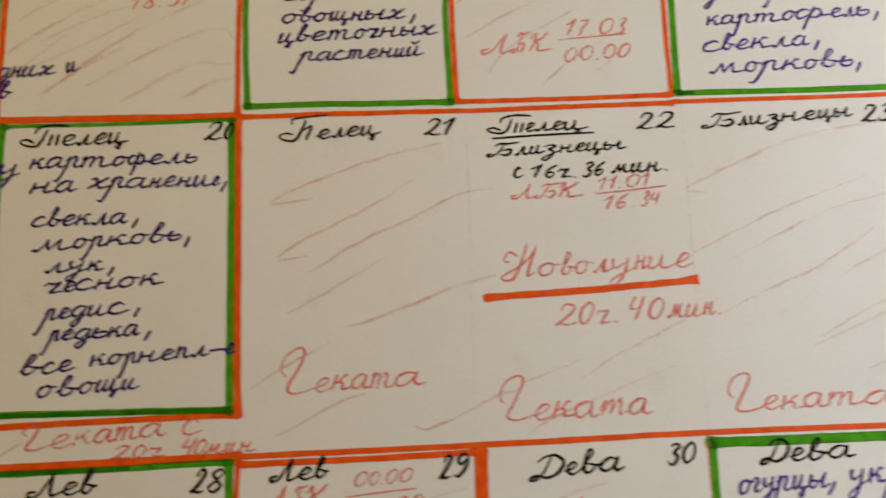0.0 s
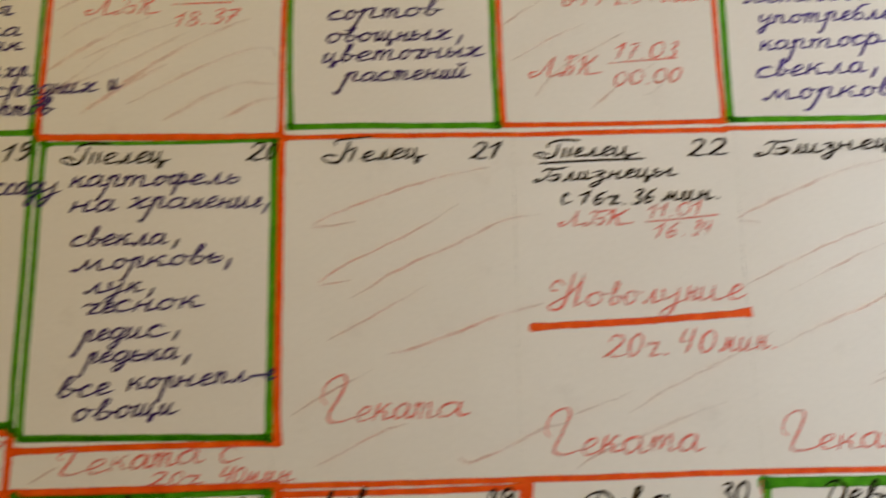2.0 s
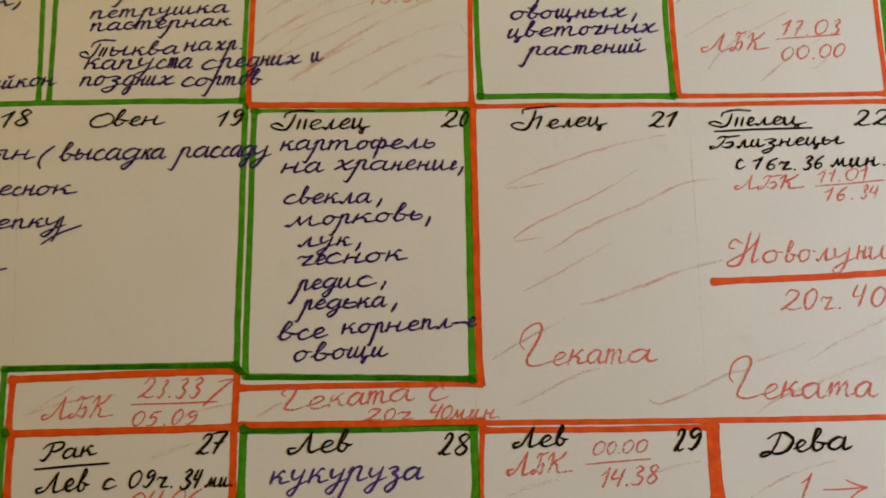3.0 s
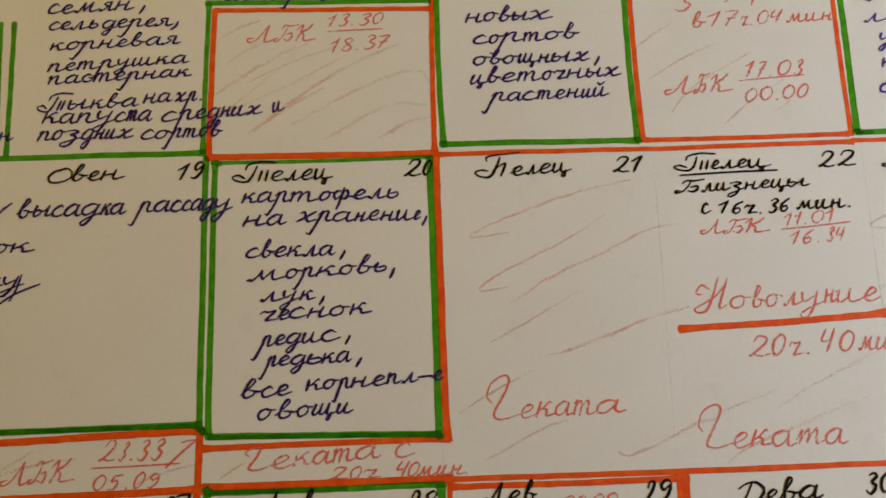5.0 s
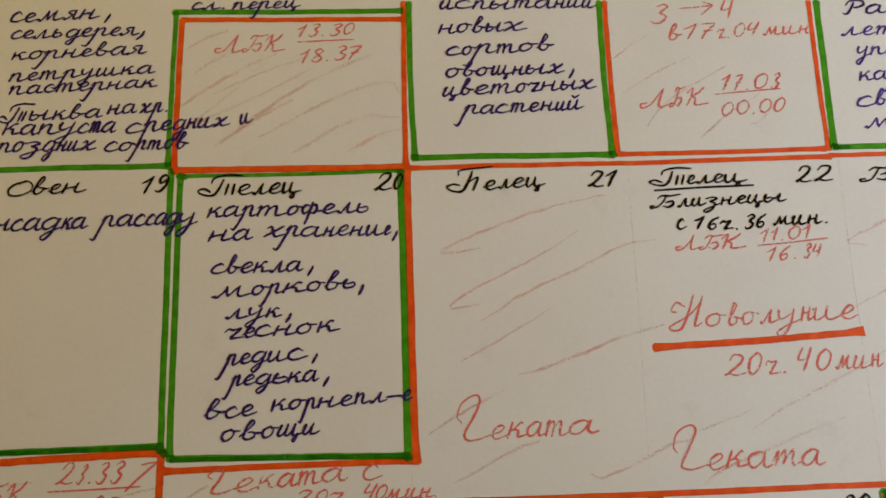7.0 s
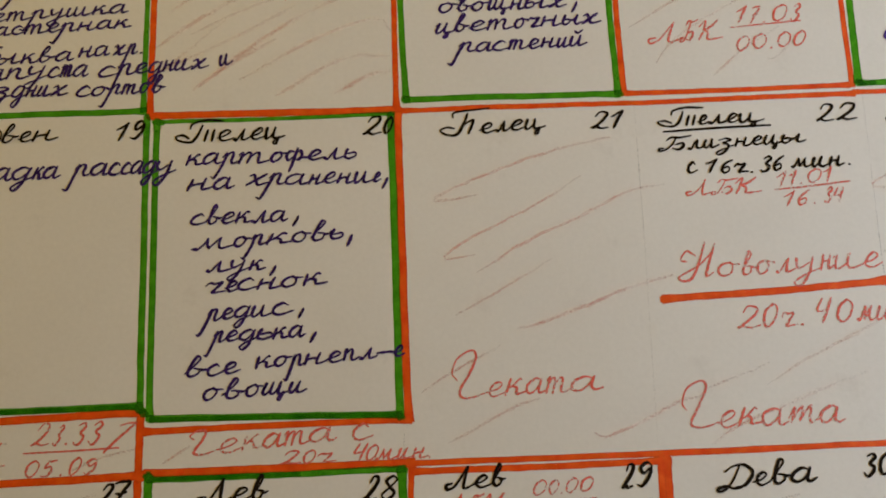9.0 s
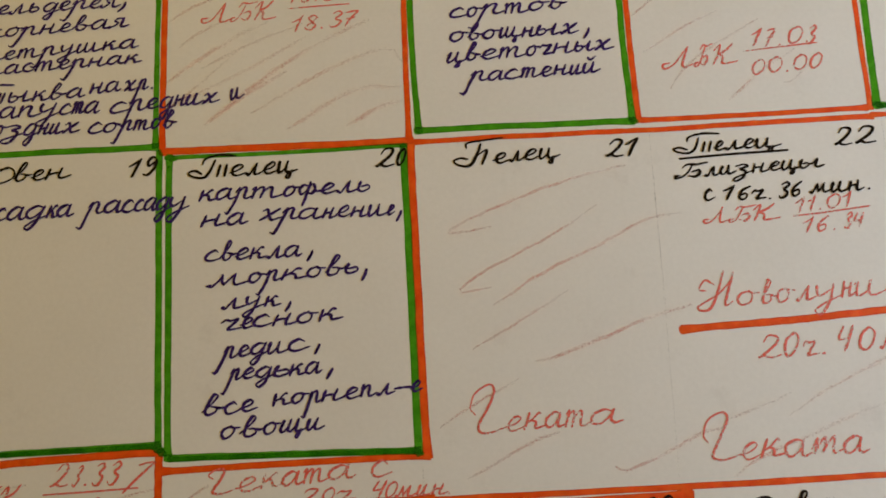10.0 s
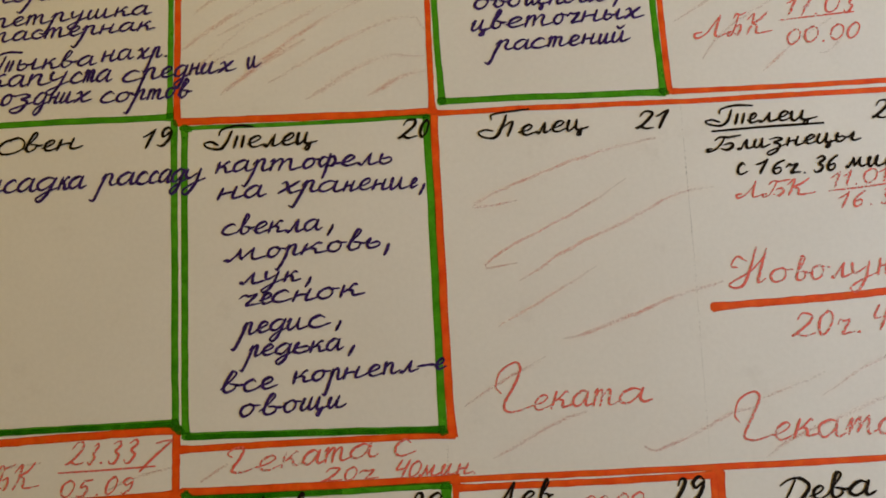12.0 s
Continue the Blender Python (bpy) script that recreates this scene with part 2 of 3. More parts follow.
def ribbon(bm, line, width, lift, taper=0.7, wobble=0.12, rate=1.5, flow=0.0, pool=0.0):
    """A stroke of ink along a line of points in millimetres: a low ridge with rounded ends."""
    uv = bm.loops.layers.uv.verify()
    n, seed = len(line), random.uniform(0, 500)
    rows, along = [], []
    tangent = [(line[min(i + 1, n - 1)] - line[max(i - 1, 0)]).normalized() for i in range(n)]
    stations = [(line[0] - tangent[0] * width * 0.38, tangent[0], 0.45, 0.0)]
    stations += [(q, t, 1.0, i / (n - 1)) for i, (q, t) in enumerate(zip(line, tangent))]
    stations += [(line[-1] + tangent[-1] * width * 0.38, tangent[-1], 0.45, 1.0)]
    run, length = 0.0, sum((b - a).length for a, b in zip(line, line[1:]))
    for k, (q, t, size, s) in enumerate(stations):
        run += (q - stations[k - 1][0]).length if k else 0.0
        ease = taper + (1 - taper) * min(1.0, 5 * s, 5 * (1 - s))
        side = Vector((-t.y, t.x))
        press = 1.0 + flow * (0.25 - 0.5 * min(1.0, max(0.0, 0.5 + t.y)))
        nearest = min(run, max(0.0, length - run)) / (1.1 * width)
        ease *= 1 + pool * math.exp(-nearest * nearest)
        wide = [0.5 * width * size * ease * press * (1 + wobble * noise.noise((run * rate, seed, e))) for e in (0.0, 7.0)]
        a, b = q + side * wide[0], q - side * wide[1]
        z = lift + 0.006 * s
        rows.append([bm.verts.new((v.x * MM, v.y * MM, h * MM)) for v, h in ((a, z), (q, z + 0.012), (b, z))])
        along.append(s)
    for (r0, s0), (r1, s1) in zip(zip(rows, along), zip(rows[1:], along[1:])):
        for u in (0, 1):
            face = bm.faces.new((r0[u], r0[u + 1], r1[u + 1], r1[u]))
            for loop, at in zip(face.loops, ((u / 2, s0), (u / 2 + 0.5, s0), (u / 2 + 0.5, s1), (u / 2, s1))):
                loop[uv].uv = at
    return bm


def lift_of(material):
    made["marks"] += 1
    return LAYER[material] + 0.00003 * made["marks"]


def dense(points, gap=2.0):
    """Points every few millimetres along a line, for strokes that a ruler or a hand has drawn."""
    line = smooth(points, 12)
    out = [line[0]]
    for q in line[1:]:
        if (q - out[-1]).length >= gap:
            out.append(q)
    return out + [line[-1]]


def bar(material, width, *points):
    """A border drawn along a ruler with a felt marker, or a thin pencil guide."""
    name = "guide_line" if material is GREY else "border_line"
    label = "faint pencil guide line" if material is GREY else f"{COLOURS[material]} felt marker border line"
    line = [q + Vector((noise.noise((q.x * 0.08, q.y * 0.08, 3)), noise.noise((q.x * 0.08, q.y * 0.08, 9)))) * 0.12 for q in dense(points, 0.5)]
    return part(name, ribbon(bmesh.new(), line, width, lift_of(material), 1.0, 0.2, 1.1, pool=0.0 if material is GREY else random.uniform(0.1, 0.45)), material, calendar, label)


def blot(material, width, x, y):
    """A spot of ink, a little longer than wide."""
    return part("ink_blot", ribbon(bmesh.new(), dense([(x - 0.45, y + 0.2), (x + 0.5, y - 0.15)], 0.2), width, lift_of(material) + 0.01, 0.8, 0.35, 1.3), material, calendar, f"dark {COLOURS[material]} marker ink blot")


def pen_line(material, width, *points):
    return part("pen_stroke", ribbon(bmesh.new(), dense(points, 0.8), width, lift_of(material), 0.8), material, calendar, f"{COLOURS[material]} pen stroke")


def crayon(material, width, *points):
    line = [q + Vector((0, 1)) * 0.25 * noise.noise((q.x * 0.3, q.y * 0.3, 1)) for q in dense(points, 0.7)]
    return part("pencil_hatching", ribbon(bmesh.new(), line, width, lift_of(material), 0.6, 0.5, 0.8), material, calendar, "grainy red colour pencil hatching stroke")


# ---- the hand: each letter as pen strokes, in units of the height of a small letter ----
LETTERS = {}


def letter(sign, advance, *strokes):
    LETTERS[sign] = advance, strokes


letter("а", 1.08, [(.76, .84), (.5, 1), (.17, .68), (.12, .22), (.34, 0), (.62, .3), (.79, .92)], [(.79, .95), (.74, .28), (.86, 0), (1.12, .16)])
letter("б", .95, [(1.0, 1.8), (.55, 1.65), (.22, 1.05), (.1, .4), (.3, 0), (.6, .15), (.7, .55), (.5, .85), (.22, .62)])
letter("в", .92, [(0, .3), (.32, .95), (.52, 1.55), (.38, 1.75), (.24, 1.3), (.14, .35), (.32, 0), (.6, .2), (.6, .58), (.34, .68)], [(.55, .62), (.75, .5), (.95, .55)])
letter("г", .72, [(0, .75), (.2, 1), (.46, .85), (.26, .3), (.36, 0), (.72, .2)])
letter("д", .98, [(.75, .85), (.48, 1), (.15, .62), (.14, .16), (.4, .02), (.66, .4), (.78, .95)], [(.78, .95), (.66, -.4), (.42, -.95), (.22, -.7), (.5, -.25), (1.02, .15)])
letter("е", .78, [(0, .3), (.38, .48), (.58, .8), (.4, 1), (.16, .7), (.14, .22), (.38, 0), (.8, .25)])
letter("з", .8, [(.1, .85), (.4, 1), (.58, .75), (.32, .5), (.58, .22), (.45, -.55), (.2, -.85), (.1, -.55), (.4, -.15), (.82, .2)])
letter("и", 1.06, [(.06, .75), (.17, 1), (.1, .28), (.24, 0), (.5, .4), (.6, 1)], [(.6, 1), (.54, .25), (.7, 0), (1.1, .25)])
letter("й", 1.06, [(.06, .75), (.17, 1), (.1, .28), (.24, 0), (.5, .4), (.6, 1)], [(.6, 1), (.54, .25), (.7, 0), (1.1, .25)], [(.25, 1.55), (.42, 1.32), (.7, 1.6)])
letter("к", .98, [(.16, 1), (.08, 0)], [(.12, .35), (.36, .62), (.56, .98), (.7, .95)], [(.3, .55), (.52, .45), (.6, .05), (1.02, .16)])
letter("л", .98, [(-.1, .08), (-.03, .13), (.0, .05), (-.07, .03)], [(-.04, .12), (.1, 0), (.32, .6), (.48, 1)], [(.48, 1), (.47, .25), (.6, 0), (1.02, .22)])
letter("м", 1.3, [(-.1, .08), (-.03, .13), (.0, .05), (-.07, .03)], [(-.04, .12), (.08, 0), (.28, .7), (.36, 1)], [(.36, 1), (.4, .4), (.45, .08)], [(.45, .08), (.68, .7), (.8, 1)], [(.8, 1), (.78, .25), (.92, 0), (1.34, .25)])
letter("н", 1.08, [(.17, 1), (.08, 0)], [(.12, .42), (.36, .55), (.63, .55)], [(.7, 1), (.62, .22), (.74, 0), (1.12, .22)])
letter("о", .92, [(.5, .98), (.2, .8), (.1, .35), (.3, 0), (.6, .2), (.68, .68), (.48, 1), (.62, .86), (.95, .8)])
letter("п", 1.08, [(.04, .8), (.18, 1), (.1, 0)], [(.12, .45), (.38, .95), (.58, .88), (.58, .25), (.72, 0), (1.12, .22)])
letter("р", 1.0, [(.0, .6), (.2, 1), (.06, -.1), (-.18, -1.25), (-.42, -1.2)], [(.1, .4), (.36, .95), (.6, .9), (.56, .25), (.7, 0), (1.04, .2)])
letter("с", .78, [(.6, .8), (.42, 1), (.16, .68), (.13, .18), (.38, 0), (.8, .22)])
letter("т", 1.42, [(.04, .8), (.18, 1), (.1, 0)], [(.12, .45), (.34, .95), (.5, .85), (.46, 0)], [(.48, .45), (.72, .95), (.9, .85), (.87, .25), (1.0, 0), (1.46, .22)])
letter("у", .98, [(.06, .8), (.14, 1), (.12, .5), (.28, .28), (.6, .62)], [(.7, 1), (.58, -.2), (.32, -.98), (.1, -.75), (.42, -.28), (1.02, .2)])
letter("ф", 1.5, [(.58, .9), (.3, 1), (.1, .55), (.26, .05), (.62, .4)], [(.8, 1.25), (.66, .1), (.5, -1.05)], [(.66, .55), (.94, 1), (1.16, .62), (1.0, .1), (.68, .2)], [(1.12, .4), (1.3, .3), (1.54, .35)])
letter("х", .98, [(.05, .85), (.24, 1), (.4, .5), (.55, .02), (1.02, .2)], [(.78, 1), (.4, .5), (.06, 0)])
letter("ц", 1.15, [(.06, .75), (.17, 1), (.1, .28), (.24, 0), (.5, .4), (.62, 1)], [(.62, 1), (.56, .2), (.72, .02), (.88, .1)], [(.88, .15), (.8, -.45), (.62, -.45), (.8, -.05), (1.2, .22)])
letter("ч", .92, [(-.04, .7), (.1, .98), (.36, .88), (.68, .98), (.5, .5), (.34, .04), (.58, .06), (.96, .1)])
letter("ш", 1.5, [(.06, .75), (.17, 1), (.1, .28), (.24, 0), (.48, .4), (.58, 1)], [(.58, 1), (.54, .25), (.68, 0), (.93, .4), (1.02, 1)], [(1.02, 1), (.98, .25), (1.12, 0), (1.54, .22)])
letter("щ", 1.6, [(.06, .75), (.17, 1), (.1, .28), (.24, 0), (.48, .4), (.58, 1)], [(.58, 1), (.54, .25), (.68, 0), (.93, .4), (1.02, 1)], [(1.02, 1), (.98, .2), (1.12, .02), (1.3, .1)], [(1.3, .15), (1.24, -.45), (1.06, -.42), (1.25, -.05), (1.65, .22)])
letter("ы", 1.4, [(.06, .75), (.17, 1), (.1, .25), (.3, 0), (.56, .25), (.48, .56), (.2, .5)], [(.55, .45), (.8, .5), (1.0, .9)], [(1.02, 1), (.94, .22), (1.06, 0), (1.44, .2)])
letter("ь", .85, [(.06, .75), (.17, 1), (.1, .25), (.3, 0), (.58, .25), (.5, .58), (.2, .5)])
letter("я", 1.0, [(-.08, .03), (.0, .08), (.03, .0), (-.05, -.03)], [(-.02, 0), (.22, .15), (.44, .5), (.2, .72), (.3, .97), (.66, 1)], [(.66, 1), (.62, .22), (.74, 0), (1.04, .2)])
letter("Т", 1.75, [(.95, 1.63), (.82, .43), (.58, -.1), (.1, .1), (-.05, .5), (.2, .65), (.48, .3)], [(1.24, 1.13), (1.16, 0)], [(1.5, 1.13), (1.45, 0)], [(.49, 1.3), (.58, 1.85), (1.1, 2.13), (1.8, 2.0)])
letter("П", 1.75, [(1.03, 2.1), (.94, 1.04), (.73, 0), (.18, .1), (-.06, .6), (.2, .8), (.56, .67)], [(.95, .95), (1.34, 1.4), (1.24, 0)], [(.4, 1.77), (.49, 2.3), (2.0, 2.54)])
letter("Б", 1.4, [(.2, .35), (.0, .25), (.08, 0), (.38, .2), (.6, .9), (.72, 1.6)], [(.3, 1.3), (.52, 1.68), (.85, 1.55), (1.35, 1.7)], [(.72, .7), (1.0, .85), (1.1, .45), (.9, .03), (.6, .22)])
letter("О", 1.3, [(.75, 1.55), (.35, 1.4), (.1, .8), (.25, .15), (.65, 0), (1.05, .5), (1.05, 1.2), (.75, 1.6), (.5, 1.35)])
letter("Л", 1.25, [(.24, .45), (.0, .35), (.08, .0), (.4, .25), (.68, 1.0), (.85, 1.7)], [(.85, 1.7), (.82, .3), (.95, 0), (1.3, .25)])
letter("Д", 1.6, [(.35, 1.35), (.6, 1.7), (1.05, 1.7), (1.35, 1.1), (1.15, .3), (.75, .0), (.4, .25), (.1, .15), (.1, -.15), (.4, .0), (.65, .7), (.85, 1.6)])
letter("Р", 1.05, [(.5, 1.5), (.4, .6), (.2, 0), (.0, .15)], [(.08, 1.15), (.3, 1.6), (.85, 1.65), (.98, 1.15), (.65, .8), (.42, .9)])
letter("Н", 1.75, [(.27, 1.29), (-.07, 1.44), (.13, 2.1), (.62, 1.75)], [(1.0, 2.65), (.91, 1.14), (.71, 0), (.26, -.15), (-.02, .15), (.27, .4), (.98, 1.0), (1.4, 1.9), (1.54, 2.5)], [(1.54, 2.5), (1.41, 1.3), (1.38, .3), (1.5, .1), (1.75, .35)])
letter("Г", 1.25, [(-.01, 1.15), (-.24, 1.6), (-.17, 2.54), (.25, 3.0), (.52, 2.63), (.45, 1.7), (.28, .69), (.24, .22), (.49, 0), (.86, .04), (1.27, .26)])
# the same letter where the line above leaves it little height
letter("Ґ", 1.25, [(.1, 1.2), (-.05, 1.45), (.12, 1.78), (.45, 1.88), (.6, 1.7), (.5, 1.1), (.3, .5), (.24, .15), (.49, 0), (.86, .04), (1.27, .26)])
letter("К", 1.35, [(.02, 1.1), (.32, 1.62), (.28, .7), (.12, .02)], [(.98, 1.64), (.72, 1.15), (.36, .84), (.56, .6), (.6, .1), (.85, 0), (1.4, .1)])
letter("0", .95, [(.5, 1.6), (.15, 1.2), (.14, .4), (.4, 0), (.74, .4), (.78, 1.2), (.5, 1.6), (.35, 1.5)])
letter("1", .7, [(.1, 1.05), (.32, 1.3), (.52, 1.65)], [(.52, 1.65), (.42, .8), (.36, 0)])
letter("2", .95, [(.12, 1.2), (.3, 1.6), (.68, 1.5), (.64, 1.0), (.3, .35), (.04, .02), (.25, .2), (.55, .02), (.95, .12)])
letter("3", .85, [(.12, 1.45), (.45, 1.65), (.68, 1.35), (.36, .9), (.72, .55), (.52, .05), (.18, 0), (.02, .2)])
letter("4", .92, [(.3, 1.6), (.12, .82), (.4, .75), (.78, .85)], [(.82, 1.6), (.72, .8), (.6, 0)])
letter("5", .92, [(.3, 1.6), (.2, .95), (.55, 1.0), (.75, .55), (.5, .05), (.08, .1)], [(.3, 1.58), (.6, 1.6), (.92, 1.68)])
letter("6", .9, [(.72, 1.6), (.3, 1.1), (.12, .45), (.35, 0), (.68, .25), (.6, .72), (.18, .55)])
letter("7", .92, [(.1, 1.5), (.45, 1.6), (.88, 1.55), (.58, .8), (.42, 0)], [(.3, .8), (.55, .8), (.85, .88)])
letter("8", .9, [(.72, 1.35), (.45, 1.6), (.2, 1.3), (.45, .85), (.74, .4), (.42, 0), (.14, .35), (.45, .85), (.72, 1.35)])
letter("9", .9, [(.75, 1.3), (.45, 1.6), (.15, 1.25), (.35, .85), (.72, 1.2), (.66, .5), (.34, 0), (.1, .15)])
letter(",", .55, [(.36, .34), (.28, -.05), (.05, -.6)])
letter(".", .5, [(.16, .02), (.22, .08), (.26, .03)])
letter(":", .5, [(.16, .06), (.22, .12), (.26, .06)], [(.3, .72), (.36, .8), (.4, .74)])
letter("-", .95, [(.0, .42), (.45, .45), (.95, .42)])
letter("(", .7, [(.6, 1.7), (.2, .9), (.12, .1), (.35, -.5)])

PEN = {BLACK: 0.52, BLUE: 0.53, VIOLET: 0.50, RED: 0.42}
SLANT = {BLACK: 0.22, BLUE: 0.28, VIOLET: 0.28, RED: 0.26}


# in large writing the hand draws this letter with pointed bows
letter("large т", 1.46, [(-.02, .3), (.2, .95), (.22, .5), (.16, .02)], [(.16, .12), (.44, .8), (.58, .98), (.58, .5), (.54, .04)], [(.54, .14), (.84, .8), (.98, 1), (.98, .3), (1.1, 0), (1.5, .2)])


def word(text, material, x0, y0, x1, y1, size, starts=(), drawn=""):
    """A handwritten word from its start to its end on the line, in millimetres, with small letters of the given height.
    starts: where the second and later letters begin, in hundredths of its length; without them the hand runs evenly.
    drawn: the letters whose shapes stand in for those of the text, where the hand writes one like another."""
    start, end = Vector((x0, y0)), Vector((x1, y1))
    length = (end - start).length
    way = (end - start) / length
    up = Vector((-way.y, way.x))
    lift = lift_of(material)
    if starts:
        begins = [0.0, *(length * s / 100 for s in starts), length]
    else:
        begins = [0.0, *itertools.accumulate(LETTERS[c][0] for c in text)]
        begins = [b * length / begins[-1] for b in begins]
    digits = text.replace(".", "").isdigit()
    whole = new("date_number" if digits else "handwritten_word")
    whole.parent = calendar
    tagged(whole, f'{COLOURS[material]} handwriting "{text}"')
    for i, c in enumerate(drawn or text):
        advance, strokes = LETTERS["large т" if c == "т" and size > 3.2 else c]
        room = begins[i + 1] - begins[i]
        wide, shift = room / advance, 0.0
        bm = bmesh.new()
        tall = size * random.uniform(0.93, 1.06)
        sink = size * random.uniform(-0.05, 0.05)
        lean = SLANT[material] + 0.1 * c.isdigit() + random.uniform(-0.06, 0.06)
        if starts:
            # fit the letter, as it leans, between its own start and the next
            room *= 0.84 if c.isdigit() and i < len(text) - 1 else 1.0
            room *= 0.78 if c.isalpha() and text[i + 1:i + 2] in (",", ".") else 1.0
            room = min(room, 1.2 * size) if c == "1" else room
            room *= {"Т": 1.14, "П": 1.3, "Б": 1.12}.get(c, 1.0)
            body = [(x, lean * y * tall) for stroke in strokes for x, y in stroke if y > -0.2 or c == ","]
            if c in ",.":
                wide = 0.9 * size
            else:
                for _ in range(8):
                    spread = [x * wide + slope for x, slope in body]
                    wide *= min(1.3, max(0.75, room / (max(spread) - min(spread))))
                wide = max(0.45 * size, wide)
            shift = -min(x * wide + slope for x, slope in body)
        for k, stroke in enumerate(strokes):
            points = []
            for x, y in stroke:
                x, y = x + random.uniform(-0.03, 0.03), y + random.uniform(-0.03, 0.03)
                points.append(start + way * (begins[i] + shift + x * wide + lean * y * tall) + up * (y * tall + sink))
            ribbon(bm, smooth(points, 6), PEN[material] * (0.7 + 0.3 * size / 2.3) * random.uniform(0.92, 1.1), lift + 0.003 * (k % 3), 0.72, 0.35, 2.0, 0.8)
        part("digit" if c.isdigit() else "letter" if c.isalpha() else "mark", bm, material, whole)
    return whole


# pencil guides and marker borders
bar(GREEN, 1.46, (-120.9, 0.8), (-88.9, 1.4), (-56.8, 1.7))
bar(GREEN, 1.30, (-112.9, 38.5), (-109.6, 1.8))
bar(GREEN, 1.30, (-109.3, 38.5), (-106.9, 1.8))
bar(GREEN, 1.25, (-58.6, 43.0), (-58.2, 22.3), (-57.6, 1.3))
bar(GREEN, 1.41, (-59.2, 43.1), (-28.9, 42.7), (-0.7, 42.6))
bar(ORANGE, 1.31, (-57.0, 40.9), (-28.8, 40.5), (-0.3, 40.2))
bar(ORANGE, 1.46, (-57.0, 40.9), (-56.6, 20.8), (-56.1, 1.0))
bar(ORANGE, 1.67, (-56.3, 0.5), (-28.3, 0.5), (-0.1, 0.5))
bar(ORANGE, 1.31, (-0.7, 44.9), (-0.6, 23.0), (-0.2, 1.1))
bar(ORANGE, 1.66, (0.1, 0.8), (1.05, -34.3), (2.1, -68.1))
bar(GREEN, 1.41, (0.6, 44.8), (1.0, 22.9), (2.0, 3.1))
bar(GREEN, 1.46, (1.5, 2.9), (25.8, 3.0), (50.1, 2.95))
bar(GREEN, 1.41, (48.9, 44.1), (49.0, 22.2), (49.7, 2.7))
bar(ORANGE, 1.31, (50.3, 44.1), (50.5, 23.7), (51.0, 2.4))
bar(ORANGE, 1.22, (51.5, 3.05), (76.4, 3.2), (101.2, 3.7))
bar(ORANGE, 1.22, (0.6, 0.25), (27.6, 0.62), (55.0, 0.72), (78.0, 1.25), (102.2, 1.65))
bar(ORANGE, 1.12, (101.7, 2.0), (134.3, 2.4), (169.6, 3.2))
bar(ORANGE, 1.17, (102.0, 43.3), (101.7, 23.0), (101.7, 3.1))
bar(GREEN, 1.56, (104.0, 43.2), (103.6, 22.9), (103.2, 3.9))
bar(GREEN, 1.50, (102.9, 4.1), (134.4, 4.3), (169.9, 5.0))
bar(GREEN, 1.46, (-56.7, 0.5), (-55.4, -34.8), (-54.2, -64.3))
bar(GREEN, 1.46, (-54.4, -0.7), (-53.25, -34.8), (-52.15, -66.1))
bar(GREEN, 0.98, (-55.2, -1.0), (-28.3, -0.9), (-0.5, -0.4))
bar(GREEN, 1.56, (-1.4, -0.4), (-0.5, -34.3), (0.3, -67.2))
bar(GREEN, 1.46, (-52.4, -66.5), (-25.7, -66.4), (0.8, -66.5))
bar(ORANGE, 1.37, (-53.1, -69.1), (-25.6, -68.2), (2.8, -67.5))
bar(GREEN, 1.46, (-109.1, -65.4), (-81.4, -64.6), (-53.8, -63.8))
bar(GREEN, 1.44, (-108.5, -65.6), (-108.2, -72.7), (-107.7, -79.6))
bar(GREEN, 1.44, (-106.9, -79.7), (-106.4, -86.4), (-105.7, -95.0))
bar(ORANGE, 1.64, (-107.0, -67.9), (-80.3, -66.4), (-54.2, -65.1))
bar(ORANGE, 1.49, (-106.3, -67.8), (-106.1, -73.9), (-105.8, -80.0))
bar(ORANGE, 1.64, (-105.0, -79.7), (-104.6, -86.4), (-104.0, -94.9))
bar(ORANGE, 1.64, (-54.0, -64.9), (-53.7, -78.3), (-53.0, -94.2))
bar(ORANGE, 1.64, (-106.0, -80.0), (-78.9, -79.0), (-52.4, -77.8))
bar(ORANGE, 1.64, (-52.4, -77.5), (-24.7, -76.8), (3.4, -76.1))
bar(ORANGE, 1.27, (2.3, -76.2), (52.0, -75.1), (103.7, -73.6), (161.3, -72.8))
bar(GREEN, 1.28, (-51.7, -78.7), (-24.7, -78.1), (1.5, -77.2))
bar(GREEN, 1.76, (-51.5, -77.7), (-51.3, -85.7), (-51.2, -94.1))
bar(GREEN, 1.76, (0.6, -77.3), (1.0, -85.0), (1.4, -93.4))
bar(ORANGE, 1.20, (2.6, -76.6), (2.4, -84.9), (2.3, -93.3))
bar(ORANGE, 1.34, (2.4, -77.8), (28.7, -77.3), (53.6, -76.5))
bar(ORANGE, 1.64, (53.4, -76.1), (53.3, -84.2), (53.5, -92.6))
bar(ORANGE, 1.64, (54.5, -76.0), (54.6, -84.2), (54.7, -92.5))
bar(GREEN, 2.12, (102.6, -75.8), (129.3, -75.4), (155.6, -74.9))
bar(GREEN, 1.66, (103.5, -75.3), (103.4, -81.4), (103.2, -90.0))
bar(GREEN, 1.66, (155.3, -74.5), (155.2, -81.3), (155.0, -89.3))
bar(RED, 0.37, (102.5, -75.3), (102.4, -81.4), (102.2, -88.8))
bar(ORANGE, 1.55, (56.2, -43.5), (78.5, -42.3), (103.9, -40.5))
bar(GREY, 0.34, (53.1, 0.9), (53.2, -37.4), (52.9, -73.3))
bar(GREY, 0.34, (103.7, 2.3), (103.1, -37.9), (103.1, -74.7))
